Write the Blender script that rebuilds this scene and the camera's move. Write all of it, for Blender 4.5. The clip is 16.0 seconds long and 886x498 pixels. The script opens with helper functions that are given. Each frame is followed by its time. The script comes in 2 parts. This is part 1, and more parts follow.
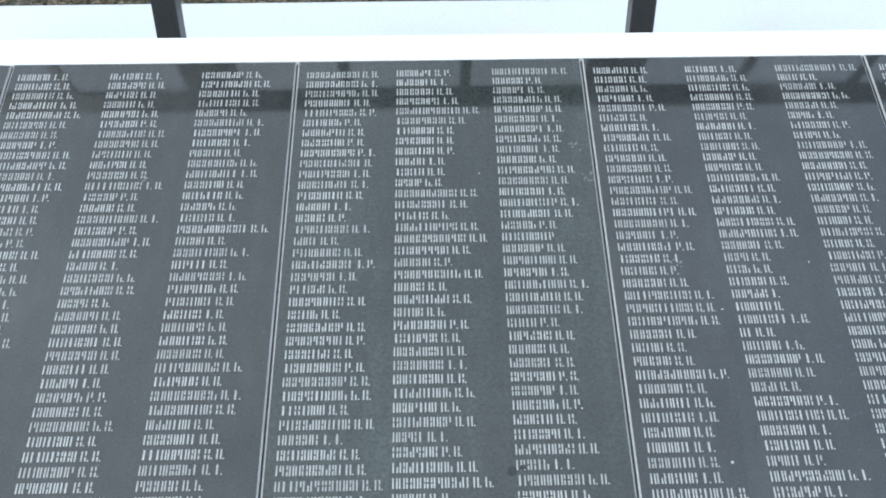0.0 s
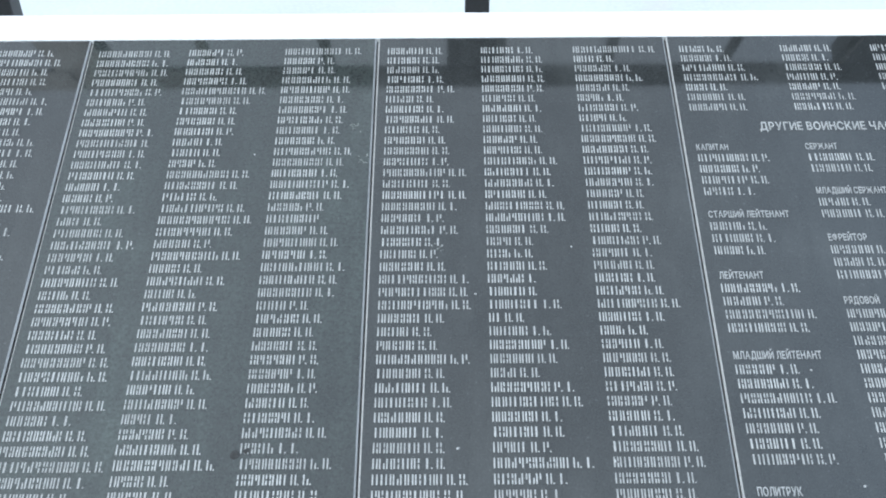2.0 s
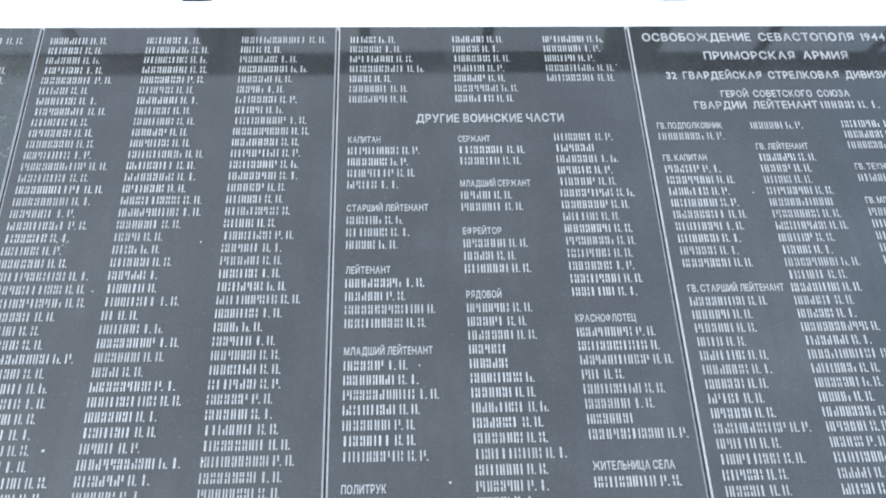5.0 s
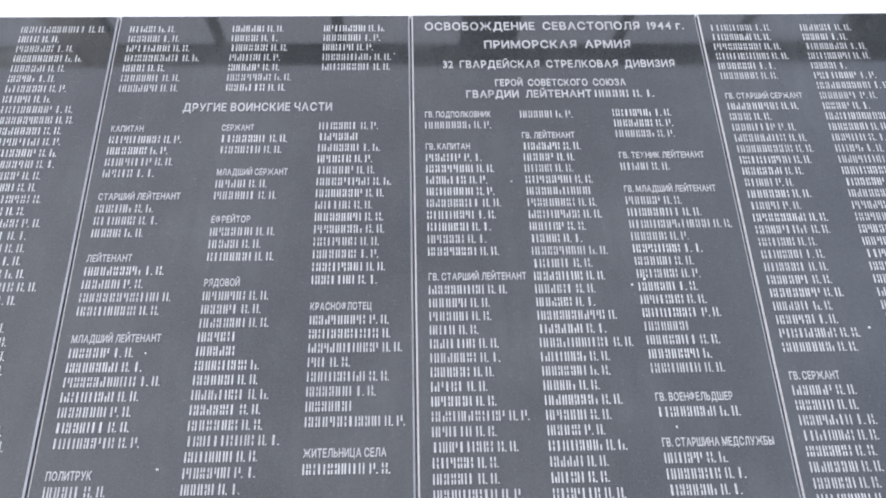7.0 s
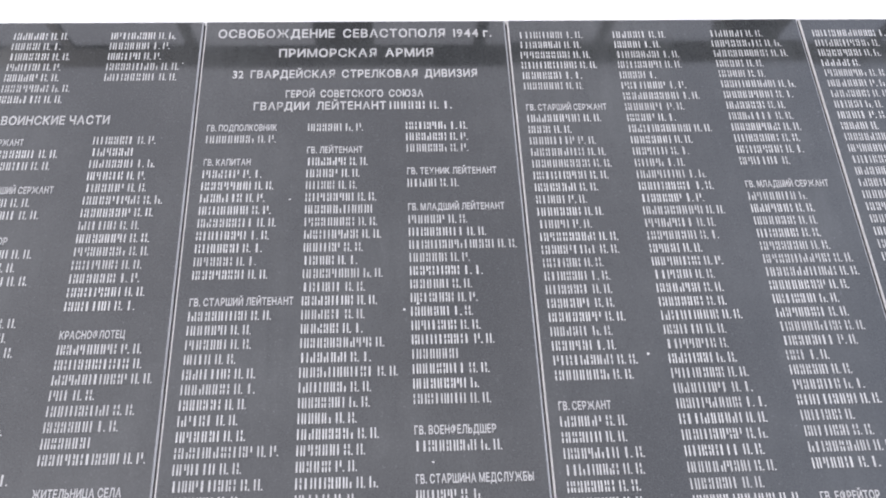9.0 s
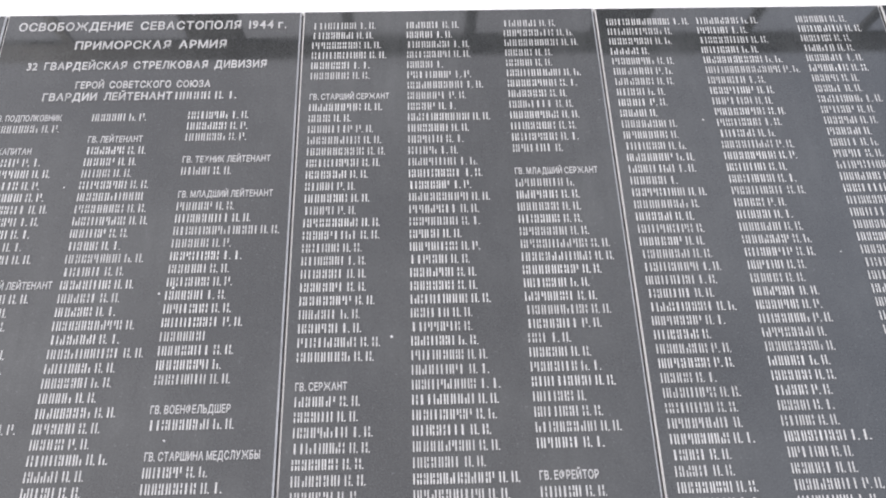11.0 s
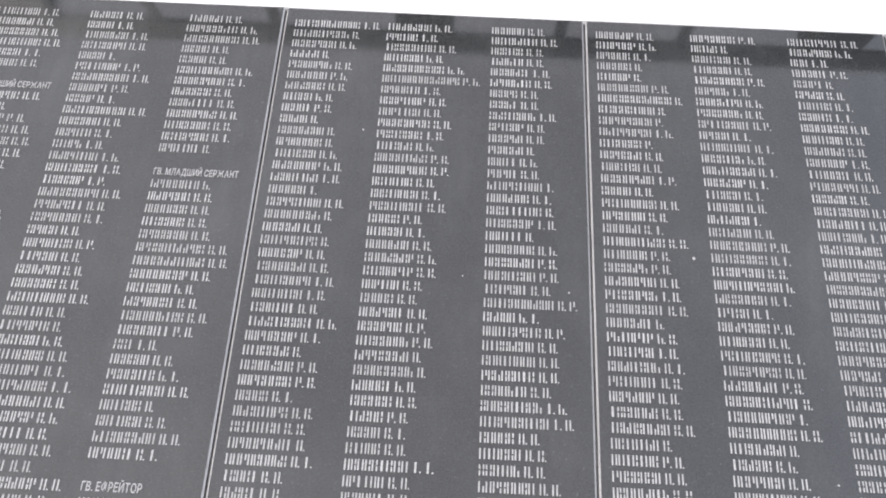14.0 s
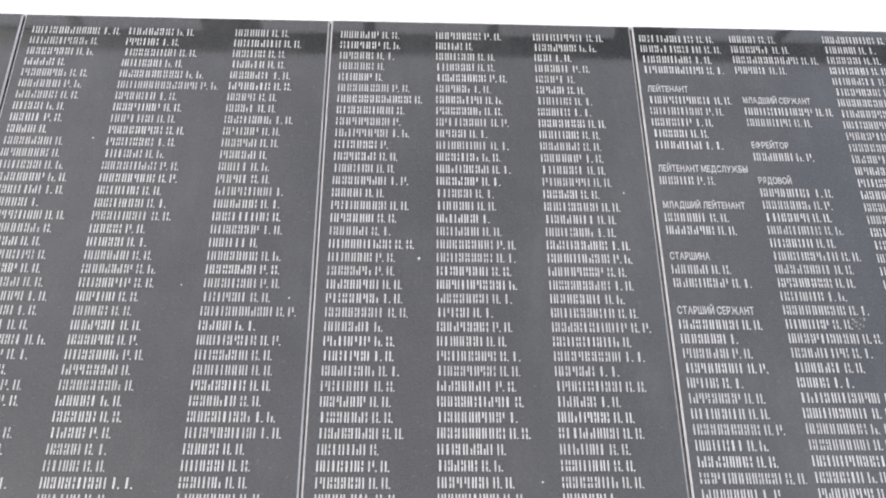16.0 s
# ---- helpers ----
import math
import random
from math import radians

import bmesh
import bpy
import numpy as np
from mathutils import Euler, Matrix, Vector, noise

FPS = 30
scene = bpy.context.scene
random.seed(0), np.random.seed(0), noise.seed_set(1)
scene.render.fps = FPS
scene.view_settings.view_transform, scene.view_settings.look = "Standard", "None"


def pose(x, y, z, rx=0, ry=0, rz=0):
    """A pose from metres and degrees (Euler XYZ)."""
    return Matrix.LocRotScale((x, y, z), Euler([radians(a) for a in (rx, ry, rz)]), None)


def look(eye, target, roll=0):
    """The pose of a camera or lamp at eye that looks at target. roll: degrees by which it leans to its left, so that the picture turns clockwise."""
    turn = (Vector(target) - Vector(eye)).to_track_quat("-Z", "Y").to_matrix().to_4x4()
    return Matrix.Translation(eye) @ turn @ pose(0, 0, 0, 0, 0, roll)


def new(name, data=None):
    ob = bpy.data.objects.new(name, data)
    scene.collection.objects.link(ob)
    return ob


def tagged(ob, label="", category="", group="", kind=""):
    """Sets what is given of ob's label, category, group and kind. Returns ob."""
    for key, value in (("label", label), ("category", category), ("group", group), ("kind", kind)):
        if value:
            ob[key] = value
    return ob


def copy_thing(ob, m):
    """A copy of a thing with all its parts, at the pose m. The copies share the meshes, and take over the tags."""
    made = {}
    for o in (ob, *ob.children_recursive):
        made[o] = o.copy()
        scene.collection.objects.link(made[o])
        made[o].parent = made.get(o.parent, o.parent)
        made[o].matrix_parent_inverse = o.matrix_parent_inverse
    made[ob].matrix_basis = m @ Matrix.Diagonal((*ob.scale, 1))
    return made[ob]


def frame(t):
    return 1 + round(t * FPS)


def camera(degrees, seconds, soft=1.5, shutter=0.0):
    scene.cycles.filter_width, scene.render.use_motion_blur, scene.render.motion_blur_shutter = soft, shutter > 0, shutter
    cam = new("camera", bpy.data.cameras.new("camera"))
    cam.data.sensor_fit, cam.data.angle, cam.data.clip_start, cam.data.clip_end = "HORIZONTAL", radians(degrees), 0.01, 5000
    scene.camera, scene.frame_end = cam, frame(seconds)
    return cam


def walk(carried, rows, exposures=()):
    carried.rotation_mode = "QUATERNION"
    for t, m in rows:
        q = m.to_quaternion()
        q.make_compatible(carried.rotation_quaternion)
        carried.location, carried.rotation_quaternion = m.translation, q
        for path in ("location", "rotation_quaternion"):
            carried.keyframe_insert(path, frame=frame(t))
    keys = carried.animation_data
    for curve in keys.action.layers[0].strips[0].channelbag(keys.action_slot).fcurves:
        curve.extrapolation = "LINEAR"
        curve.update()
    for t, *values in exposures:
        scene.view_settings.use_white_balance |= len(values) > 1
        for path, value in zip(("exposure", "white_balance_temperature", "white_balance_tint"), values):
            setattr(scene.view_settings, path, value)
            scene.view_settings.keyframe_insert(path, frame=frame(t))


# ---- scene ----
# The slabs lie side by side on a low sloping plinth. SLOPE takes the plane of the slabs
# (x along, z up the slope, y into the stone) to the world; TOP is the height of their upper edge.
cam = camera(46.8, 16.0, soft=1.9)
LEAN_BACK, TOP = 71.0, 0.55
SLOPE = pose(0, 0, TOP, -LEAN_BACK, 0, 0)
ROWS = [
    (0.0, 0.2814, -1.5671, -1.5764, -0.049, 34.696, 0.994),
    (0.5, 0.3514, -1.5548, -1.5624, 0.355, 34.665, 2.399),
    (1.0, 0.4683, -1.5508, -1.5624, 0.100, 34.071, 1.691),
    (1.5, 0.6269, -1.5529, -1.5659, 0.549, 33.635, 1.125),
    (2.0, 0.7517, -1.5564, -1.5671, 0.426, 33.543, 0.103),
    (2.5, 0.8670, -1.5475, -1.5801, 0.363, 33.542, 1.042),
    (3.0, 0.9426, -1.5351, -1.5905, -0.299, 33.118, 1.587),
    (3.5, 1.0160, -1.5228, -1.5758, -0.998, 32.636, 2.491),
    (4.0, 1.1335, -1.5381, -1.5528, -1.492, 32.594, 3.164),
    (4.2, 1.1587, -1.5413, -1.5471, -1.598, 32.579, 3.269),
    (6.3, 1.6840, -1.5680, -1.5757, -1.562, 32.831, -0.865),
    (6.5, 1.7205, -1.5623, -1.5890, -1.114, 33.079, 0.029),
    (7.0, 1.8096, -1.5519, -1.5723, -1.172, 32.493, 1.536),
    (7.5, 1.9157, -1.5384, -1.5296, -2.192, 32.557, 1.132),
    (8.0, 2.0049, -1.5354, -1.4831, -1.756, 32.431, 2.160),
    (8.5, 2.0776, -1.5187, -1.4664, -1.263, 31.943, 4.123),
    (8.7, 2.1134, -1.5140, -1.4730, -2.078, 31.787, 3.023),
    (10.8, 2.6133, -1.5584, -1.5489, 0.088, 31.687, 1.024),
    (11.0, 2.6471, -1.5557, -1.5375, -0.689, 31.537, 1.683),
    (11.5, 2.7584, -1.5497, -1.4805, -1.948, 31.456, 1.771),
    (12.0, 2.8770, -1.5322, -1.4323, -1.988, 31.387, 2.189),
    (12.5, 2.9725, -1.5242, -1.4106, -2.088, 31.209, 2.577),
    (13.0, 3.1297, -1.5230, -1.4076, -1.548, 30.637, 1.031),
    (13.5, 3.2862, -1.5454, -1.4197, -0.677, 30.469, -1.495),
    (14.0, 3.3950, -1.5506, -1.4606, -0.665, 30.419, -2.722),
    (14.5, 3.4678, -1.5581, -1.4885, -0.436, 30.349, -1.478),
    (15.0, 3.5459, -1.5430, -1.4858, -1.121, 30.383, 0.241),
    (15.5, 3.6805, -1.5413, -1.4493, -2.068, 29.992, -0.566),
    (16.0, 3.7916, -1.5517, -1.4274, -2.036, 30.105, 0.343),
]
EXPOSURES = [(0.0, 0.45, 5740, 3), (2.0, 0.48, 5680, 3), (4.0, 0.73, 5560, 4), (6.5, 0.70, 5920, 13), (7.2, 0.70, 6020, 16), (8.5, 0.67, 6230, 18), (11.0, 0.69, 6510, 16), (13.0, 0.64, 6520, 16), (16.0, 0.67, 6540, 16)]
walk(cam, [(t, SLOPE @ pose(x, y, z, 90 + pitch, roll, yaw)) for t, x, y, z, yaw, pitch, roll in ROWS], EXPOSURES)

# ---- sky and light: thin bright overcast ----
world = bpy.data.worlds.new("sky")
scene.world = world
world.use_nodes = True
wn, wl = world.node_tree.nodes, world.node_tree.links
wn.clear()
w_out, w_bg = wn.new("ShaderNodeOutputWorld"), wn.new("ShaderNodeBackground")
sky = wn.new("ShaderNodeTexSky")
sky.sky_type, sky.sun_disc = "NISHITA", False
sky.sun_elevation, sky.sun_rotation = radians(48), radians(215)
sky.air_density, sky.dust_density = 1.0, 4.0
w_co, w_cloud, w_ramp, w_mix = wn.new("ShaderNodeTexCoord"), wn.new("ShaderNodeTexNoise"), wn.new("ShaderNodeValToRGB"), wn.new("ShaderNodeMix")
w_cloud.inputs["Scale"].default_value, w_cloud.inputs["Detail"].default_value = 1.6, 4.0
w_ramp.color_ramp.elements[0].position, w_ramp.color_ramp.elements[0].color = 0.30, (0.62, 0.62, 0.62, 1)
w_ramp.color_ramp.elements[1].position, w_ramp.color_ramp.elements[1].color = 0.62, (0.97, 0.97, 0.97, 1)
w_mix.data_type = "RGBA"
wl.new(w_co.outputs["Generated"], w_cloud.inputs["Vector"])
wl.new(w_cloud.outputs["Fac"], w_ramp.inputs["Fac"])
wl.new(w_ramp.outputs["Color"], w_mix.inputs["Factor"])
wl.new(sky.outputs["Color"], w_mix.inputs["A"])
# the sheet is thinner, so brighter, on the sun's side
w_sep, w_side, w_glow = wn.new("ShaderNodeSeparateXYZ"), wn.new("ShaderNodeMapRange"), wn.new("ShaderNodeVectorMath")
w_side.inputs["From Min"].default_value, w_side.inputs["From Max"].default_value = -1.0, 1.0
w_side.inputs["To Min"].default_value, w_side.inputs["To Max"].default_value = 1.24, 0.80
w_glow.operation = "SCALE"
wl.new(w_co.outputs["Generated"], w_sep.inputs["Vector"])
wl.new(w_sep.outputs["X"], w_side.inputs["Value"])
w_thin, w_sheet = wn.new("ShaderNodeMapRange"), wn.new("ShaderNodeMix")
w_thin.interpolation_type = "SMOOTHSTEP"
w_thin.inputs["From Min"].default_value, w_thin.inputs["From Max"].default_value = 0.05, 0.55
w_sheet.data_type = "RGBA"
w_sheet.inputs["A"].default_value, w_sheet.inputs["B"].default_value = (9.85, 9.95, 10.2, 1), (9.0, 10.0, 11.6, 1)  # dense and thin cloud
wl.new(w_sep.outputs["X"], w_thin.inputs["Value"])
wl.new(w_thin.outputs["Result"], w_sheet.inputs["Factor"])
wl.new(w_sheet.outputs["Result"], w_mix.inputs["B"])
wl.new(w_mix.outputs["Result"], w_glow.inputs["Vector"])
wl.new(w_side.outputs["Result"], w_glow.inputs["Scale"])
wl.new(w_glow.outputs["Vector"], w_bg.inputs["Color"])
w_bg.inputs["Strength"].default_value = 0.14
wl.new(w_bg.outputs["Background"], w_out.inputs["Surface"])
sun = new("sun", bpy.data.lights.new("sun", "SUN"))
sun.data.energy, sun.data.angle, sun.data.color = 1.0, radians(14), (1.0, 0.96, 0.9)
sun.matrix_world = look((-4, -5, 8), (0, 0, 0))


# ---- materials ----
def material(name, rough=0.5, metal=0.0):
    m = bpy.data.materials.new(name)
    m.use_nodes = True
    b = m.node_tree.nodes["Principled BSDF"]
    b.inputs["Roughness"].default_value, b.inputs["Metallic"].default_value = rough, metal
    return m, m.node_tree.nodes, m.node_tree.links, b


def noise_node(n, l, scale, detail=3.0, rough=0.5, space="Object"):
    co, tex = n.new("ShaderNodeTexCoord"), n.new("ShaderNodeTexNoise")
    tex.inputs["Scale"].default_value, tex.inputs["Detail"].default_value, tex.inputs["Roughness"].default_value = scale, detail, rough
    l.new(co.outputs[space], tex.inputs["Vector"])
    return tex


def ramp(n, l, source, stops):
    r = n.new("ShaderNodeValToRGB")
    el = r.color_ramp.elements
    while len(el) < len(stops):
        el.new(0.5)
    for e, (p, c) in zip(el, stops):
        e.position, e.color = p, (c, c, c, 1) if isinstance(c, (int, float)) else (*c, 1)
    l.new(source, r.inputs["Fac"])
    return r


def blend(n, l, a, b, fac, how="MIX"):
    x = n.new("ShaderNodeMix")
    x.data_type, x.blend_type = "RGBA", how
    for s, v in (("A", a), ("B", b), ("Factor", fac)):
        if isinstance(v, bpy.types.NodeSocket):
            l.new(v, x.inputs[s])
        else:
            x.inputs[s].default_value = v if s == "Factor" else (*v, 1)
    return x.outputs["Result"]


def bump(n, l, b, height, strength, distance):
    k = n.new("ShaderNodeBump")
    k.inputs["Strength"].default_value, k.inputs["Distance"].default_value = strength, distance
    l.new(height, k.inputs["Height"])
    l.new(k.outputs["Normal"], b.inputs["Normal"])


def two_scale(name, dark, light, fine, coarse, rough, bump_depth=0.001, bump_strength=0.4, metal=0.0, each=0.0):
    """A surface that varies in a fine grain and in broad patches."""
    m, n, l, b = material(name, rough, metal)
    f, c = noise_node(n, l, fine, 4.0), noise_node(n, l, coarse, 3.0)
    grain = ramp(n, l, f.outputs["Fac"], ((0.3, dark), (0.7, light)))
    patch = ramp(n, l, c.outputs["Fac"], ((0.3, 0.78), (0.7, 1.0)))
    colour = blend(n, l, grain.outputs["Color"], patch.outputs["Color"], 1.0, "MULTIPLY")
    if each:
        info = n.new("ShaderNodeObjectInfo")
        colour = blend(n, l, colour, ramp(n, l, info.outputs["Random"], ((0.0, 1.0 - each), (1.0, 1.0))).outputs["Color"], 1.0, "MULTIPLY")
    l.new(colour, b.inputs["Base Color"])
    r = ramp(n, l, c.outputs["Fac"], ((0.2, max(rough - 0.08, 0.02)), (0.8, min(rough + 0.08, 1.0))))
    l.new(r.outputs["Color"], b.inputs["Roughness"])
    bump(n, l, b, f.outputs["Fac"], bump_strength, bump_depth)
    return m


def polished_granite(name="polished_granite", film=(0.327, 0.344, 0.329), cover=0.077, least=0.01, speckle=0.8):
    """Near-black stone, polished, with fine grain, dust in broad streaks and faint wiping marks down the slope."""
    m, n, l, b = material(name, 0.09)
    place, fit = n.new("ShaderNodeNewGeometry"), n.new("ShaderNodeMapping")
    l.new(place.outputs["Position"], fit.inputs["Vector"])
    fit.inputs["Scale"].default_value = (1.0, 0.22, 0.22)

    def tex(scale, detail, rough, source):
        t_ = n.new("ShaderNodeTexNoise")
        t_.inputs["Scale"].default_value, t_.inputs["Detail"].default_value, t_.inputs["Roughness"].default_value = scale, detail, rough
        l.new(source, t_.inputs["Vector"])
        return t_.outputs["Fac"]

    grain = tex(420.0, 2.0, 0.7, place.outputs["Position"])
    flecks = tex(190.0, 3.0, 0.6, place.outputs["Position"])
    cloud = tex(3.2, 5.0, 0.62, place.outputs["Position"])
    wiped = tex(26.0, 4.0, 0.6, fit.outputs["Vector"])
    dark = ramp(n, l, grain, ((0.36, (0.0106, 0.0117, 0.0117)), (0.60, (0.0194, 0.0213, 0.0214)), (0.80, (0.041, 0.0445, 0.0448))))
    spots = ramp(n, l, flecks, ((0.64, 0.0), (0.76, 0.4)))
    stone = blend(n, l, dark.outputs["Color"], (0.11, 0.115, 0.12), spots.outputs["Color"])
    dust = blend(n, l, ramp(n, l, cloud, ((0.38, least), (0.68, cover))).outputs["Color"], ramp(n, l, wiped, ((0.4, 0.5), (0.7, 1.0))).outputs["Color"], 1.0, "MULTIPLY")
    dust = blend(n, l, dust, ramp(n, l, tex(150.0, 3.0, 0.7, place.outputs["Position"]), ((0.38, speckle), (0.64, 1.0))).outputs["Color"], 1.0, "MULTIPLY")
    l.new(blend(n, l, stone, film, dust), b.inputs["Base Color"])
    rough = ramp(n, l, cloud, ((0.3, 0.04), (0.55, 0.06), (0.78, 0.11)))
    l.new(rough.outputs["Color"], b.inputs["Roughness"])
    b.inputs["IOR"].default_value = 1.61
    return m


GRANITE = polished_granite()
GREENISH = polished_granite("greenish_granite", (0.125, 0.165, 0.142), 0.30, 0.13, 0.25)
SAWN = two_scale("sawn_granite_edge", (0.22, 0.22, 0.22), (0.40, 0.40, 0.39), 400.0, 14.0, 0.7)
LETTER = two_scale("sandblasted_letters", (0.24, 0.24, 0.233), (0.45, 0.45, 0.437), 420.0, 25.0, 0.75, 0.0003, each=0.2)
RANK = two_scale("sandblasted_small_letters", (0.24, 0.24, 0.236), (0.38, 0.38, 0.37), 500.0, 25.0, 0.75, 0.0003)
WHITE = two_scale("white_stone", (0.74, 0.74, 0.72), (0.86, 0.86, 0.85), 90.0, 2.5, 0.6, 0.0015)
CONCRETE = two_scale("plinth_concrete", (0.30, 0.29, 0.27), (0.42, 0.41, 0.39), 60.0, 2.0, 0.85, 0.003)
MORTAR = two_scale("dark_joint_mortar", (0.03, 0.03, 0.03), (0.07, 0.07, 0.068), 200.0, 8.0, 0.9)
STEEL = two_scale("dark_painted_steel", (0.020, 0.021, 0.022), (0.034, 0.035, 0.037), 120.0, 6.0, 0.38, 0.0004)
SOIL = two_scale("dry_soil", (0.03, 0.025, 0.017), (0.10, 0.083, 0.06), 30.0, 1.2, 0.95, 0.02, 0.8)
LEAF = two_scale("dry_leaves", (0.07, 0.056, 0.036), (0.24, 0.19, 0.125), 30.0, 4.0, 0.85)
BLADE = two_scale("grass_blades", (0.03, 0.045, 0.014), (0.075, 0.095, 0.035), 30.0, 3.0, 0.8)
LIME = two_scale("lime_specks", (0.36, 0.36, 0.35), (0.52, 0.52, 0.51), 300.0, 40.0, 0.8)
STAIN = two_scale("grey_lichen", (0.10, 0.11, 0.10), (0.17, 0.18, 0.165), 300.0, 40.0, 0.9)
DIRT = two_scale("dry_dirt", (0.018, 0.018, 0.018), (0.045, 0.045, 0.044), 300.0, 40.0, 0.95)


def paving_material():
    m, n, l, b = material("pale_paving", 0.7)
    f, c, s = noise_node(n, l, 70.0, 4.0), noise_node(n, l, 1.3, 4.0), noise_node(n, l, 2.4, 5.0, 0.65)
    grain = ramp(n, l, f.outputs["Fac"], ((0.3, (0.47, 0.485, 0.49)), (0.7, (0.52, 0.535, 0.54))))
    sand = ramp(n, l, s.outputs["Fac"], ((0.56, 0.0), (0.68, 0.5)))
    l.new(blend(n, l, grain.outputs["Color"], (0.52, 0.46, 0.33), sand.outputs["Color"]), b.inputs["Base Color"])
    l.new(ramp(n, l, c.outputs["Fac"], ((0.3, 0.55), (0.7, 0.8))).outputs["Color"], b.inputs["Roughness"])
    bump(n, l, b, f.outputs["Fac"], 0.15, 0.001)
    return m


PAVING = paving_material()


# ---- building helpers ----
def part(name, mesh, mat, parent, label="", at=None):
    """Links a mesh (or bmesh) as one object under a thing."""
    if isinstance(mesh, bmesh.types.BMesh):
        me = bpy.data.meshes.new(name)
        mesh.to_mesh(me)
        mesh.free()
        mesh = me
    if mat and not mesh.materials:
        for x in mat if isinstance(mat, (list, tuple)) else (mat,):
            mesh.materials.append(x)
    ob = new(name, mesh)
    ob.parent = parent
    if at is not None:
        ob.matrix_basis = at
    return tagged(ob, label) if label else ob


def box(x0, x1, y0, y1, z0, z1, bevel=0.0, segments=1, bm=None):
    bm = bm or bmesh.new()
    size, mid = (x1 - x0, y1 - y0, z1 - z0), ((x0 + x1) / 2, (y0 + y1) / 2, (z0 + z1) / 2)
    made = bmesh.ops.create_cube(bm, size=1.0, matrix=Matrix.Translation(mid) @ Matrix.Diagonal((*size, 1)))
    if bevel:
        edges = list({e for v in made["verts"] for e in v.link_edges})
        bmesh.ops.bevel(bm, geom=edges, offset=bevel, segments=segments, profile=0.5, affect="EDGES")
    return bm


def empty(name, m, label, category, group="", kind=""):
    ob = new(name)
    ob.empty_display_size = 0.1
    ob.matrix_basis = m
    return tagged(ob, label, category, group, kind)


# ---- ground, plinth, ledge, paving ----
sin_l, cos_l = math.sin(radians(LEAN_BACK)), math.cos(radians(LEAN_BACK))
PITCH, LONG, THICK = 0.605, 1.12, 0.022
X0, X1 = -2 * PITCH, 8 * PITCH

bm = bmesh.new()
bmesh.ops.create_grid(bm, x_segments=60, y_segments=60, size=1.0)
for v in bm.verts:  # a sheet to the horizon, finer near the plinth
    v.co.x, v.co.y = (math.copysign(abs(c) ** 4.0, c) * 900 for c in (v.co.x, v.co.y))
    v.co.x += 1.8
    r = math.hypot(v.co.x - 1.8, v.co.y)
    v.co.z = 0.35 * noise.noise(v.co * 0.03) * min(max((r - 12) / 40, 0), 1)
g = bpy.data.meshes.new("ground")
bm.to_mesh(g)
bm.free()
g.materials.append(SOIL)
tagged(new("ground", g), "dry brown soil with dead leaves and grass", "ground", kind="structure")


def prism(profile, x0, x1):
    """A profile in y and z drawn out along x."""
    bm = bmesh.new()
    a, b = ([bm.verts.new((x, y, z)) for y, z in profile] for x in (x0, x1))
    bm.faces.new(a[::-1])
    bm.faces.new(b)
    for i in range(len(profile)):
        j = (i + 1) % len(profile)
        bm.faces.new((a[i], a[j], b[j], b[i]))
    bmesh.ops.recalc_face_normals(bm, faces=bm.faces)
    return bm


def bevelled(bm, offset, segments=2):
    bmesh.ops.bevel(bm, geom=list(bm.edges), offset=offset, segments=segments, profile=0.5, affect="EDGES")
    return bm


def on_slope(z, out):
    """World y and z of a point z up the slope and out above its face."""
    return z * sin_l - out * cos_l, TOP + z * cos_l + out * sin_l


under = -THICK - 0.004
a, b = on_slope(0.0, under), on_slope(-LONG - 0.03, under)
plinth = tagged(part("plinth", prism([(a[0], 0.0), a, b, (b[0], 0.0)], X0 - 0.02, X1 + 0.02), CONCRETE, None),
                "low sloping concrete plinth under the slabs", "plinth", kind="structure")
ledge = tagged(part("ledge", bevelled(prism([(0.003, TOP - 0.14), (0.003, TOP + 0.002), (0.125, TOP + 0.001), (0.125, TOP - 0.14)], X0 - 0.02, X1 + 0.02), 0.003),
                    WHITE, None), "white stone ledge along the top of the slabs", "ledge", kind="structure")
part("back_wall", prism([(0.004, 0.0), (0.004, TOP - 0.142), (0.105, TOP - 0.142), (0.105, 0.0)], X0 - 0.02, X1 + 0.02), CONCRETE, None)
tagged(bpy.data.objects["back_wall"], "rough concrete back wall of the plinth", "wall", kind="structure")
STRIP_END = 1.60
tagged(part("pavement", bevelled(prism([(0.109, -0.1), (0.109, 0.02), (STRIP_END, 0.015), (STRIP_END, -0.1)], X0 - 1.2, X1 + 1.2), 0.004), PAVING, None),
       "pale paving strip behind the plinth", "pavement", kind="structure")
tagged(part("paving_front", prism([(-1.20, -0.1), (-1.20, 0.012), (-6.0, 0.012), (-6.0, -0.1)], X0 - 3, X1 + 3), CONCRETE, None),
       "grey concrete paving before the slabs", "pavement", kind="structure")

# ---- lettering ----
CAP, ADVANCE, STROKE, INITIAL_GAP = 0.0178, 0.0110, 0.0025, 0.54
# Which of the five bands of height the two upright bars of one place fill, from the foot up; F: one broad bar.
PATTERNS = ("11111 11111", "11111 11011", "11011 11011", "F", "11111 11100", "11111 00111")
WEIGHTS = (40, 22, 10, 14, 7, 7)


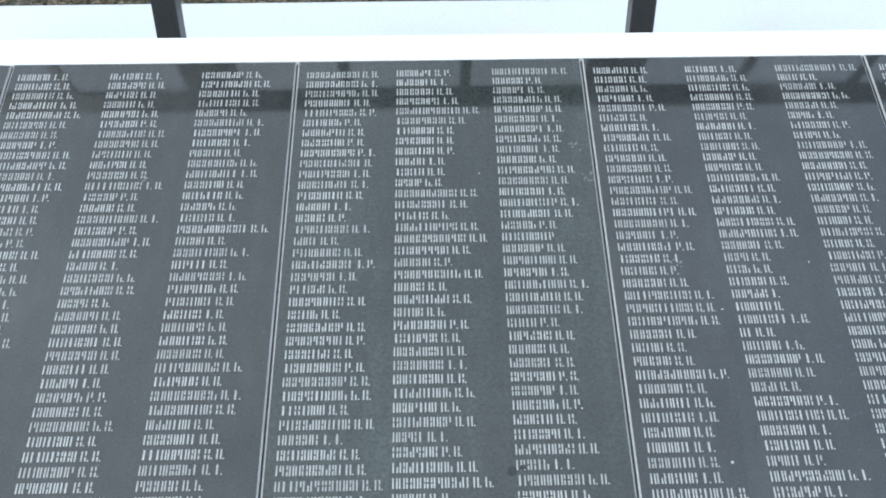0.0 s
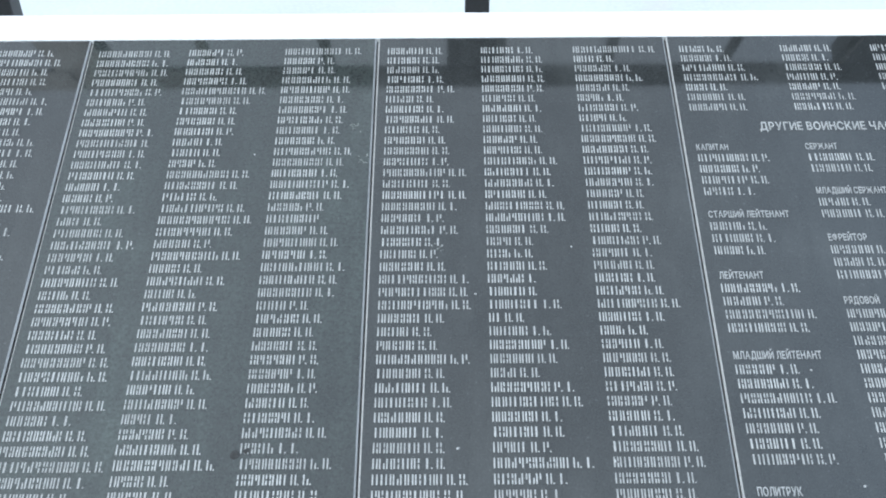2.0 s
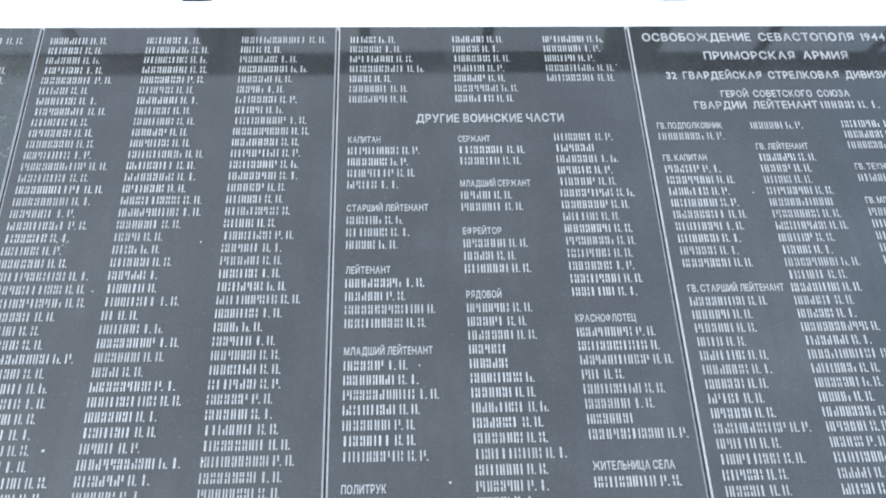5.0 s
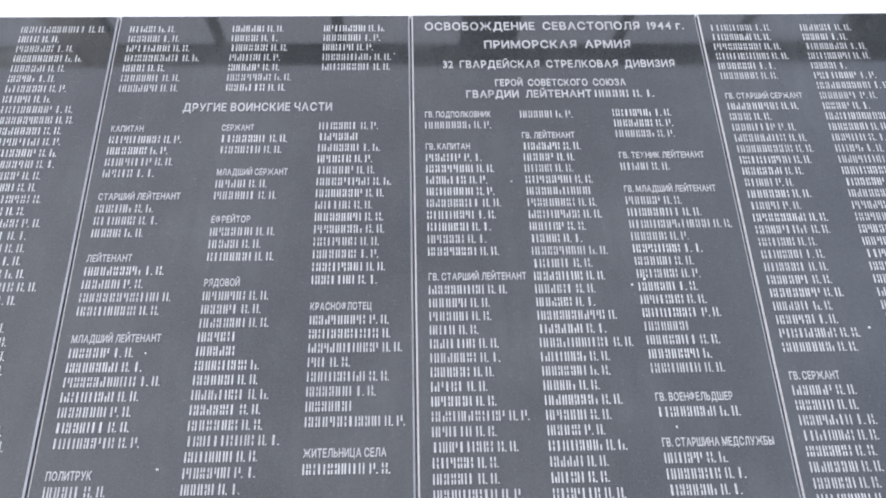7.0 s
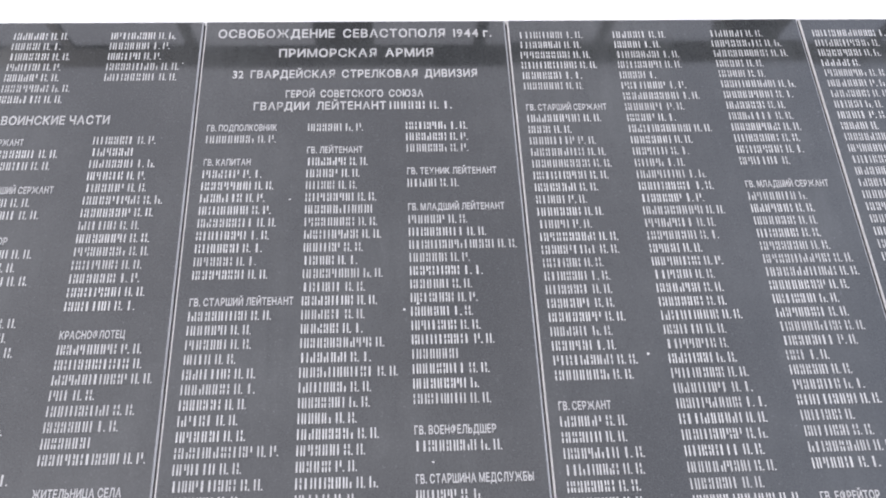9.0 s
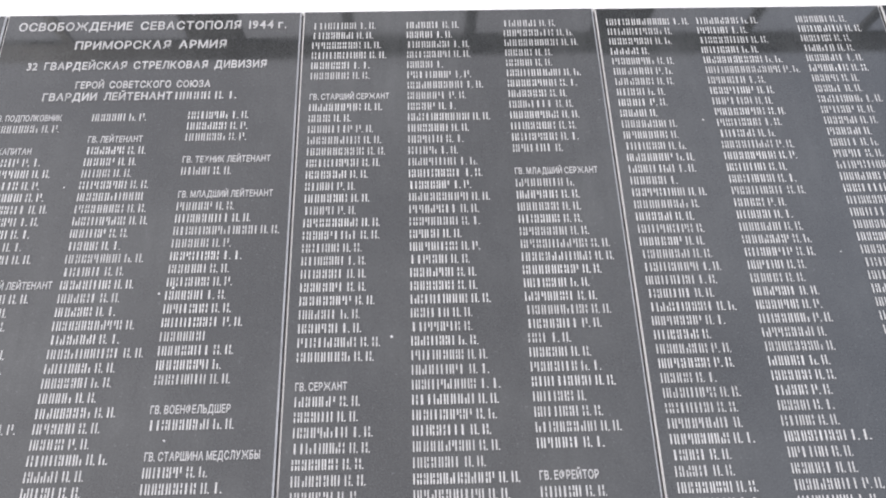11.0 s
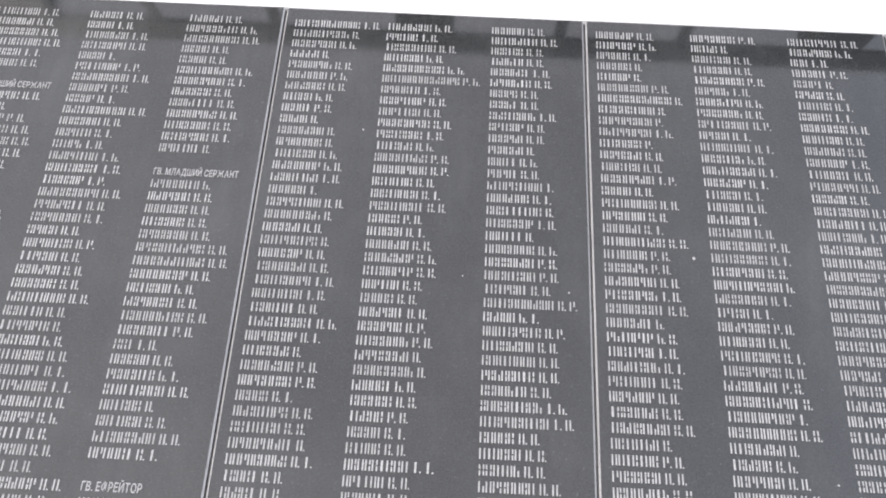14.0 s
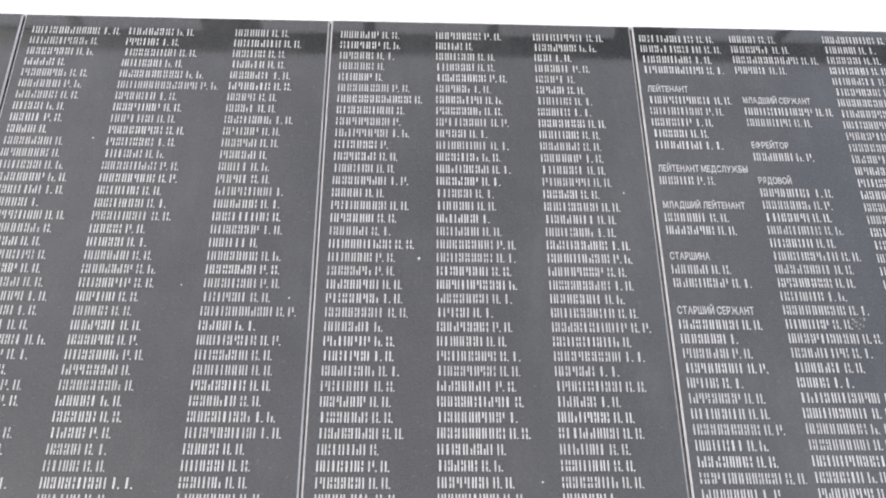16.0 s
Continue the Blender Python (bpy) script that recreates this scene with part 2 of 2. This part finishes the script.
def line_of_bars(letters, initials, rng, stone, advance=ADVANCE, cap=CAP, stroke=STROKE):
    """One line as plain bars let into the stone: a long word and its single letters with full stops. One sheet holds bars and ground."""
    columns, x = [], 0.0  # (x, bands filled from here to the next x)

    def place(x, width):
        kind = rng.choices(PATTERNS, WEIGHTS)[0]
        if kind == "F":
            columns.extend(((x, "00000"), (x + width * 0.28, "11111"), (x + width * rng.uniform(0.60, 0.68), "00000")))
        else:
            left, right = kind.split()
            columns.extend(((x, left), (x + stroke, "00000"), (x + width - stroke, right), (x + width, "00000")))

    for k in range(letters):
        wide = advance * rng.uniform(0.9, 1.1)
        place(x, wide * 0.80)
        x += wide
    for k in range(initials):
        x += advance * INITIAL_GAP
        place(x, advance * 0.80)
        x += advance * 0.96
        columns.extend(((x, "10000"), (x + stroke, "00000")))
        x += stroke * 1.2
    h = cap / 2
    levels = (-h - 0.0005, -h, -h + stroke, -0.0012, 0.0012, h - stroke, h, h + 0.0005)
    last = len(columns) + 1
    verts = [(cx, y, -0.0002 if k in (0, 7) or i in (0, last) else 0.0004) for i, (cx, _) in enumerate([(-0.0005, ""), *columns, (columns[-1][0] + 0.0005, "")]) for k, y in enumerate(levels)]
    faces, mats = [], []
    for i, (_, bands) in enumerate([(0, "00000"), *columns]):
        for k in range(7):
            p = i * 8 + k
            faces.append((p, p + 8, p + 9, p + 1))
            mats.append(0 if 0 < k < 6 and bands[k - 1] == "1" else 1)
    me = bpy.data.meshes.new("inscription_line")
    me.from_pydata(verts, [], faces)
    me.materials.append(LETTER)
    me.materials.append(stone)
    me.polygons.foreach_set("material_index", mats)
    return me


GLYPHS = {}


def glyph(char, heavy):
    """Mesh, left side and width of one capital of size 1."""
    if (char, heavy) not in GLYPHS:
        cu = bpy.data.curves.new("letter", "FONT")
        cu.body, cu.resolution_u, cu.extrude, cu.offset = char, 3, 0.02, heavy
        ob = bpy.data.objects.new("letter", cu)
        scene.collection.objects.link(ob)
        me = bpy.data.meshes.new_from_object(ob)
        bpy.data.objects.remove(ob)
        bpy.data.curves.remove(cu)
        co = np.array([v.co for v in me.vertices])
        lo, hi = co[:, 0].min(), co[:, 0].max()
        co[:, 0] -= lo
        co[:, 1] = co[:, 1] / 0.728 - 0.5
        co[:, 2] = (co[:, 2] + 0.02) / 0.04
        me.vertices.foreach_set("co", co.ravel())
        me.update()
        GLYPHS[char, heavy] = me, hi - lo
    return GLYPHS[char, heavy]


def words(name, label, text, x0, z, cap, width, heavy, mat, stone, panel):
    """Raised words of a given capital height and overall width: a bed in the stone for each word, with its letters on it."""
    placed, x = [], 0.0
    for word in text.split(" "):
        start = x
        letters = []
        for char in word:
            me, wide = glyph(char, heavy)
            letters.append((x - start, me))
            x += wide + 0.13
        if letters:
            placed.append((start, x - 0.13, letters))
        x += 0.27
    scale = width / placed[-1][1]
    for start, end, letters in placed:
        w, h = (end - start) * scale, cap / 2 + 0.0012
        bed = part(name, box(-0.001, w + 0.001, -h, h, -0.002, 0.00025), stone, panel, label, pose(x0 + start * scale, z, 0.0))
        for dx, me in letters:
            part("letter", me, mat, bed, at=Matrix.Translation((dx * scale, 0, 0.0002)) @ Matrix.Diagonal((scale, cap, 0.0007, 1)))


# Every column: letters of each line's long word; a = one initial, n = none, . = empty, other words = rank headings.
RANKS = {"K": "КАПИТАН", "SL": "СТАРШИЙ ЛЕЙТЕНАНТ", "L": "ЛЕЙТЕНАНТ", "ML": "МЛАДШИЙ ЛЕЙТЕНАНТ", "P": "ПОЛИТРУК", "S": "СЕРЖАНТ",
         "MS": "МЛАДШИЙ СЕРЖАНТ", "E": "ЕФРЕЙТОР", "R": "РЯДОВОЙ", "F": "КРАСНОФЛОТЕЦ", "V": "ЖИТЕЛЬНИЦА СЕЛА",
         "GP": "ГВ. ПОДПОЛКОВНИК", "GK": "ГВ. КАПИТАН", "GSL": "ГВ. СТАРШИЙ ЛЕЙТЕНАНТ", "GL": "ГВ. ЛЕЙТЕНАНТ",
         "GT": "ГВ. ТЕХНИК ЛЕЙТЕНАНТ", "GML": "ГВ. МЛАДШИЙ ЛЕЙТЕНАНТ", "GV": "ГВ. ВОЕНФЕЛЬДШЕР", "GM": "ГВ. СТАРШИНА МЕДСЛУЖБЫ",
         "GSS": "ГВ. СТАРШИЙ СЕРЖАНТ", "GS": "ГВ. СЕРЖАНТ", "GMS": "ГВ. МЛАДШИЙ СЕРЖАНТ", "GE": "ГВ. ЕФРЕЙТОР",
         "LM": "ЛЕЙТЕНАНТ МЕДСЛУЖБЫ", "ST": "СТАРШИНА", "SS": "СТАРШИЙ СЕРЖАНТ"}
ROW, CLOSER_ROW = 0.02675, 0.0265  # the slab with the large headings is set a little closer
# panel: list of (x, first line's z, lines)
LAYOUT = {
    1: [(0.0210, -0.0385, "6 7 8 9 10 8 7 7 10 10 8 10 8 7 7 7 6 9 6 8 7 6 7 6 8 6 7 7 6 8 7 9 6 8 7 7 9"),
        (0.2145, -0.0382, "6 7 6 6 7 7 9 8 7 7 7 10 6 6 10 7 10 8 5 8 9 5 7 7 8 8 7 6 7 7 9 7 8 8 8 10 7"),
        (0.4070, -0.0375, "8 10 8 8 6 9 9 7 6 9 9 7 7 6 6 12 5 9 6 9 8 8 6 7 7 7 10 7 10 10 7 8 9 9 6 7 8")],
    2: [(0.0232, -0.0413, "10 10 10 9 10 7 8 8 10 11a 9 9 8 6 5 9 4 8 10 7 6 9 5 9 9 7 9 10 10 7 11 6 9 10 12 10 8 9 7"),
        (0.2120, -0.0391, "7 6 7 8 12 9 7 7 7 5 5 5 11 9 6 11 12 9 6 11 5 9 5 8 7 8 8 8 9 7 9 5 7 9 11 5 6 8 7"),
        (0.4135, -0.0375, "11 6 6 9 9 8 9 8 8 7 10 9 8 10 9 6 9n 7 9 7 10 9 9 5 7 6 7 7 7 7 6 7 9 5 10 7 8 8 9")],
    3: [(0.0230, -0.0385, "7 6 6 7 9 5 7 9 6 7 8 8 11 8 11 9 7 9 7 6 7 11 11 11 7 5 6 11 7 8 8 7 7 7 7 10 10 7 7"),
        (0.2174, -0.0377, "6 8 8 8 8 6 7 6 7 6 7 9 8 8 7 10 10 7 4 4 6 6a 6a 8 2 6 9 7 4 9 10 7 7 5 11 7 6 6 7"),
        (0.4095, -0.0370, "12 4 7 9 6 5 7 5 9 10 8 8 8 8 6 6 9a 5 8 6 6 6 7 10 7 4 6 7 7 7 6 6 7 9 10 8 8 6 5")],
    4: [(0.0267, -0.0375, "5 6 8 10 4 7 7"), (0.2371, -0.0370, "6 5 7 6 6 8 7"), (0.4254, -0.0370, "8 7 6 9 9"),
        (0.0260, -0.3006, "K 9 7 8 5 . SL 6 7 5 . L 9 6 12a 9 . ML 6 8 11 8 7 7 9 . P 5"),
        (0.2378, -0.3000, "S 8 7 . MS 5 7 . E 7 5 7 . R 7 6 7 6n 6n 8a 6 8 7 7 10 7 7 5 5 8"),
        (0.4252, -0.2970, "7 7n 7 6 6 9 8 6 8 8 7 7 8 7 . F 9 11a 11 3 9 7 7n 11 . V 9")],
    5: [(0.0259, -0.2715, "GP 8 . GK 6 8 7 8 9 8 7 6 8 . GSL 9 6 6 4 7 7 6 5 6 11 6 9 6 6 9"),
        (0.2128, -0.2720, "6 . GL 7 5 5 8 11n 8 9 6 5 9 6 8 6 6 11a 7 11 7 7 5 8 6 5 8 5 5 7"),
        (0.3963, -0.2695, "7 7 7 . GT 5 . GML 6 9 14 6 8 6 7 6 7 9 7n 8 8a 8 . GV 9 . GM 6 8 7")],
    6: [(0.0232, -0.0410, "8 8 9 10 7 7 . GSS 9 4 8 9 10 9 7 5 7 5 9 9 6 7 7 7 8 6 6 9 8 . GS 6 6 8 8 7 7 6 8"),
        (0.2150, -0.0415, "6 5 8 8 5a 8 10 7 5 11 7 6 5 8 9 7 10 8 8 5 8 6 7 7 9 6 8a 7 8 8 10 9 9 8 9 7 12 10"),
        (0.4135, -0.0404, "6 9 10 5 5 10 9 7 8 9 8 8 7a . GMS 8a 7 7 7 8 11 11 9 7 8 10 8 3 6 7 9 6a 7 9 6 . GE 6 7")],
    7: [(0.0232, -0.0395, "12 10a 8 5a 8 7 7 5 5 5a 8a 8a 7 8 8 6a 9 9a 6 9a 7 8 9 8 7 10 8 7a 8 8 5 8 7 9a 9 5 5 8 8"),
        (0.2090, -0.0388, "8 6 9 7 11 14 7 8 7 9 8 6 9 9 7 8 9 5 6 7 8 8 6 5 7 7 8 8a 9a 6 6 5 5 5 9 6 6 9 8"),
        (0.4193, -0.0372, "6 8 6 6 7 7 5 5 8 6 6 6a 5 5 9a 7 9a 8 6a 8 8 8 7 11 5 9 8 8 8 7 9 10 5 6 6 8 9 8 7")],
    8: [(0.0227, -0.0367, "7 7 6 6a 6a 9 13a 10a 9a 9 7a 7 7 9 5 9 7 6 10 7 7 8 8 9 7a 7 7 8 7 7 7 9 7a 7 7 8 8 7 6"),
        (0.2114, -0.0350, "8 5a 7 7 9 6 8 8 9 5 9 7 9 7 6 6 7a 7 9 9 8 11a 8 5 8 7 9 9 8 11a 10a 10 8a 6 7 9 7"),
        (0.4058, -0.0336, "9 8 3 6 5a 5 6 6 8 7 7 7 7 8 6 9 8 8 10 10 9 10 8 10 12 10a 10 6 10 6 8 9 7 7 8 6a")],
    9: [(0.0147, -0.0322, "10 11 9 11"), (0.1977, -0.0295, "5 7 12 6"),
        (0.0175, -0.1605, "L 11 9 7 6 8 . LM 6 . ML 7 8 . ST 6 9 . SS 9 7a 7 9 5 8 8 10 7 8 12 8 8"),
        (0.2015, -0.1580, ". MS 12 8 . E 7 . R 9 8 7 9 7 11 9 9 7 10 7 11 9 7 5 12 10 9 9 11 7 8 7"),
        (0.3884, -0.0265, "10 6 6 7 8 8 10 10 9 10 8 7 8 7 8 9 7 8 6 7 8 9 7 6 8 7 8 9 7 8 6 7 8 8 7 7")],
}
# panel: (text, left x, right x, z, capital height, label)
HEADINGS = {
    4: [("ДРУГИЕ ВОИНСКИЕ ЧАСТИ", 0.158, 0.4485, -0.2483, 0.0200)],
    5: [("ОСВОБОЖДЕНИЕ  СЕВАСТОПОЛЯ  1944 г.", 0.0295, 0.5735, -0.0336, 0.0218), ("ПРИМОРСКАЯ  АРМИЯ", 0.1512, 0.4545, -0.0855, 0.0208),
        ("32  ГВАРДЕЙСКАЯ  СТРЕЛКОВАЯ  ДИВИЗИЯ", 0.0648, 0.5385, -0.1400, 0.0192), ("ГЕРОЙ  СОВЕТСКОГО  СОЮЗА", 0.1682, 0.4316, -0.1900, 0.0172),
        ("ГВАРДИИ  ЛЕЙТЕНАНТ", 0.109, 0.3596, -0.2197, 0.0188)],
}
# panel: small pale specks (x, z, radius) that lie on the stone
SPECKS = {
    2: [(0.376, -0.312, 0.0016)], 3: [(0.194, -0.631, 0.0018), (0.371, -0.532, 0.0018), (0.160, -0.922, 0.0022), (0.412, -0.945, 0.0026)],
    4: [(0.153, -0.784, 0.0017), (0.197, -0.988, 0.002), (0.571, -0.109, 0.0014)],
    5: [(0.408, -0.652, 0.0026), (0.385, -0.663, 0.0022), (0.185, -0.435, 0.0016), (0.424, -0.932, 0.002)],
    6: [(0.182, -0.755, 0.0024), (0.497, -0.651, 0.0018)],
    7: [(0.183, -0.299, 0.0016), (0.565, -0.626, 0.0015), (0.381, -0.603, 0.0014)],
    8: [(0.180, -0.546, 0.0026), (0.375, -0.943, 0.0016), (0.553, -0.403, 0.0015)]}
STAINS = {1: [(0.325, -0.308)], 2: [(0.566, -0.239), (0.587, -0.330)], 3: [(0.128, -0.533)], 9: [(0.326, -0.663)]}


def slab_mesh(stone):
    """A polished slab with a sawn chamfer round its face: local x along, y up the slope, z out."""
    w, c, d = PITCH - 0.0036, 0.0031, THICK
    bm = bmesh.new()
    x0, x1 = (PITCH - w) / 2, (PITCH + w) / 2
    rings = [[(x0, -LONG, -d), (x1, -LONG, -d), (x1, 0, -d), (x0, 0, -d)], [(x0, -LONG, -c), (x1, -LONG, -c), (x1, 0, -c), (x0, 0, -c)],
             [(x0 + c, -LONG + c, 0), (x1 - c, -LONG + c, 0), (x1 - c, -c * 0.5, 0), (x0 + c, -c * 0.5, 0)]]
    rings = [[bm.verts.new(p) for p in r] for r in rings]
    bm.faces.new(rings[0][::-1])
    bm.faces.new(rings[2])
    # sawn sides take the dark face stone: the joint's shade put into their colour
    for lo, hi, slot in ((rings[0], rings[1], 0), (rings[1], rings[2], 1)):
        for k in range(4):
            f = bm.faces.new((lo[k], lo[(k + 1) % 4], hi[(k + 1) % 4], hi[k]))
            f.material_index = slot
    me = bpy.data.meshes.new("slab")
    bm.to_mesh(me)
    bm.free()
    for m in (stone, SAWN):
        me.materials.append(m)
    return me


def blob(radius, height, rng, stretch=1.3, steps=11):
    """A low uneven fleck."""
    bm = bmesh.new()
    rim = []
    for k in range(steps):
        a_ = 2 * math.pi * k / steps
        r_ = radius * rng.uniform(0.65, 1.15)
        rim.append(bm.verts.new((r_ * stretch * math.cos(a_), r_ * math.sin(a_), 0.0)))
    mid = [bm.verts.new((v.co.x * 0.55, v.co.y * 0.55, height)) for v in rim]
    bm.faces.new(mid)
    for k in range(steps):
        bm.faces.new((rim[k], rim[(k + 1) % steps], mid[(k + 1) % steps], mid[k]))
    return bm


SLABS = {stone: slab_mesh(stone) for stone in (GRANITE, GREENISH)}
SLAB_LABELS = {4: "black polished granite slab with name lines under a unit heading", 5: "black polished granite slab with large headings and three columns",
               2: "greenish black polished granite slab with pale engraved lines", 0: "black polished granite slab at the end of the row"}


def granite_panel(j):
    rng = random.Random(100 + j)
    m = SLOPE @ pose(PITCH * (j - 2), 0, 0, 90, 0, 0)
    # laid by hand: a fraction of a degree and of a millimetre off its neighbours
    m = m @ pose(0, 0, rng.uniform(-0.0006, 0.0006), rng.uniform(-0.12, 0.12), rng.uniform(-0.1, 0.1), 0)
    panel = empty("granite_panel", m, SLAB_LABELS.get(j, "black polished granite slab with columns of pale engraved lines"), "memorial slab", "memorial slabs on the plinth")
    stone = GREENISH if j == 2 else GRANITE
    part("slab", SLABS[stone], None, panel)
    row = CLOSER_ROW if j == 5 else ROW
    for x, z, lines in LAYOUT.get(j, ()):
        for k, word in enumerate(lines.split()):
            if word in RANKS:
                words("rank_heading", "small pale rank heading", RANKS[word], x, z - k * row, 0.0145, 0.0088 * len(RANKS[word]) - (0.012 if "." in RANKS[word] else 0.0), 0.016, RANK, stone, panel)
            elif word != ".":
                letters = int(word.rstrip("an"))
                initials = 1 if word.endswith("a") else 0 if word.endswith("n") else 2
                part("inscription_line", line_of_bars(letters, initials, rng, stone), None, panel, at=pose(x, z - k * row, 0.0))
    for text, x0, x1, z, cap in HEADINGS.get(j, ()):
        words("heading", "pale engraved heading in capitals", text, x0, z, cap, x1 - x0, 0.019, LETTER, stone, panel)
    if j == 5:
        part("inscription_line", line_of_bars(5, 2, rng, stone, 0.0140, 0.0188, 0.0032), None, panel, at=pose(0.3664, -0.2197, 0.0))
    for x, z, r in SPECKS.get(j, ()):
        part("lime_speck", blob(r, 0.0011, rng), LIME, panel, "pale fleck of lime", pose(x, z, 0.0, 0, 0, rng.uniform(0, 180)))
    for x, z in STAINS.get(j, ()):
        for _ in range(9):
            part("lichen_fleck", blob(rng.uniform(0.0010, 0.0026), 0.0006, rng, 1.6), STAIN, panel, "dull grey-green fleck of lichen",
                 pose(x + rng.gauss(0, 0.006), z + rng.gauss(0, 0.006), 0.0, 0, 0, rng.uniform(0, 180)))
    if j == 2:
        for x, z, r in ((0.407, -0.931, 0.009), (0.424, -0.924, 0.006)):
            part("dirt_patch", blob(r, 0.0014, rng, 1.2), DIRT, panel, "dark crumb of dry dirt", pose(x, z, 0.0))
    if j == 6:
        part("dirt_patch", blob(0.0035, 0.001, rng), DIRT, panel, "dark crumb of dry dirt", pose(0.340, -0.109, 0.0))
    return panel


for j in range(0, 10):
    granite_panel(j)

# the dark bed in the joints between the slabs
for j in range(1, 10):
    x = PITCH * (j - 2)
    tagged(part("joint_filler", box(x - 0.0014, x + 0.0014, -LONG + 0.004, -0.004, -THICK, -0.0065), MORTAR, None, at=SLOPE @ pose(0, 0, 0, 90, 0, 0)),
           "dark mortar joint between two slabs", "mortar joint", "mortar joints", "structure")

# ---- the fence behind the plinth ----
FENCE_Y, POST, BAY, FIRST = 0.48, 0.062, 1.2155, -0.387
RAIL_LO, RAIL_HI = TOP + 0.953, TOP + 1.100


def fence_section(x):
    """One bay: its post with the broad plate before it, two bars, the lower and the upper rail, all set forward of the post."""
    f = empty("fence_section", pose(x, FENCE_Y, 0.0), "dark painted steel fence section on pale paving", "fence", "fence sections behind the plinth")
    h, front = POST / 2, -0.115
    part("post", box(-h, h, -h, h, 0.012, RAIL_HI + 0.02, 0.004, 2), STEEL, f)
    part("plate", box(-0.076, 0.098, front, front + 0.008, TOP + 0.45, RAIL_LO - 0.002, 0.003), STEEL, f, "broad steel plate before the post")
    part("upper_rail", box(-h, BAY - h - 0.001, front, front + 0.012, RAIL_LO, RAIL_HI, 0.004, 2), STEEL, f)
    part("lower_rail", box(-h, BAY - h - 0.001, front, front + 0.020, TOP + 0.10, TOP + 0.13, 0.002), STEEL, f)
    for z in (TOP + 0.115, TOP + 0.70, RAIL_LO + 0.07):
        part("bracket", box(-0.012, 0.012, front + 0.004, -h + 0.002, z - 0.008, z + 0.008, 0.002), STEEL, f)
    for dx in (0.412, 0.775):
        part("bar", box(dx - 0.017, dx + 0.017, front + 0.001, front + 0.011, TOP + 0.128, RAIL_LO + 0.002, 0.002), STEEL, f)
    return f


first = fence_section(FIRST - BAY)
for k in range(1, 6):
    copy_thing(first, pose(FIRST + BAY * (k - 1), FENCE_Y, 0.0))
end_post = empty("fence_post", pose(FIRST + BAY * 5, FENCE_Y, 0.0), "dark painted steel end post of the fence", "fence post")
part("post", box(-POST / 2, POST / 2, -POST / 2, POST / 2, 0.012, RAIL_HI + 0.02, 0.004, 2), STEEL, end_post)

# ---- dead leaves and grass on the soil ----
rng = random.Random(5)


def scatter(name, count, make, mat, label):
    verts, faces = [], []
    for _ in range(count):
        x, y = rng.uniform(-3.0, 6.5), STRIP_END + 0.005 + 1.5 * rng.random() ** 1.6
        make(verts, faces, x, y)
    me = bpy.data.meshes.new(name)
    me.from_pydata(verts, [], faces)
    me.materials.append(mat)
    return tagged(new(name, me), label, name.replace("_", " "), kind="stuff")


def leaf(verts, faces, x, y):
    s, a_, i = rng.uniform(0.006, 0.020), rng.uniform(0, 6.28), len(verts)
    z, curl = rng.uniform(0.004, 0.018), rng.uniform(0.1, 0.5)
    for u, v, c in ((-1, 0, 0), (-0.3, -0.45, curl), (0.5, -0.35, curl), (1, 0, 0), (0.5, 0.35, curl), (-0.3, 0.45, curl), (0.1, 0, 0)):
        px, py = u * s, v * s
        verts.append((x + px * math.cos(a_) - py * math.sin(a_), y + px * math.sin(a_) + py * math.cos(a_), z + c * s))
    faces.extend((i + p, i + q, i + 6) for p, q in ((0, 1), (1, 2), (2, 3), (3, 4), (4, 5), (5, 0)))


def blade(verts, faces, x, y):
    hgt, a_, lean, i = rng.uniform(0.02, 0.07), rng.uniform(0, 6.28), rng.uniform(0.01, 0.05), len(verts)
    c, s = math.cos(a_), math.sin(a_)
    for w, u, z in ((-0.002, 0, -0.003), (0.002, 0, -0.003), (0.0016, 0.4 * lean, hgt * 0.6), (-0.0016, 0.4 * lean, hgt * 0.6), (0.0, lean, hgt)):
        verts.append((x + u * c - w * s, y + u * s + w * c, z))
    faces.extend(((i, i + 1, i + 2, i + 3), (i + 3, i + 2, i + 4)))


scatter("leaf_litter", 9000, leaf, LEAF, "brown dead leaves lying on the soil")
scatter("grass", 9000, blade, BLADE, "sparse short green grass in the soil")


# ---- crumbs on the stone ----
def dry_twig(m, length, thick):
    """A short bent stub of twig."""
    bm, rings = bmesh.new(), []
    for k in range(5):
        u = k / 4
        r_ = thick * (1 - 0.55 * u)
        c = Vector((length * (u - 0.5), 0.25 * length * math.sin(2.4 * u), r_ * 0.9))
        rings.append([bm.verts.new(c + Vector((0, r_ * math.cos(a_), r_ * math.sin(a_)))) for a_ in (0, 1.26, 2.51, 3.77, 5.03)])
    for p, q in zip(rings, rings[1:]):
        for k in range(5):
            bm.faces.new((p[k], p[(k + 1) % 5], q[(k + 1) % 5], q[k]))
    bm.faces.new(rings[0][::-1])
    bm.faces.new(rings[-1])
    ob = part("dry_twig", bm, DIRT, None, at=m)
    return tagged(ob, "small dark dry twig lying on the white ledge", "twig")


dry_twig(pose(2.874, 0.095, TOP + 0.0005, 0, 0, 25), 0.012, 0.0022)
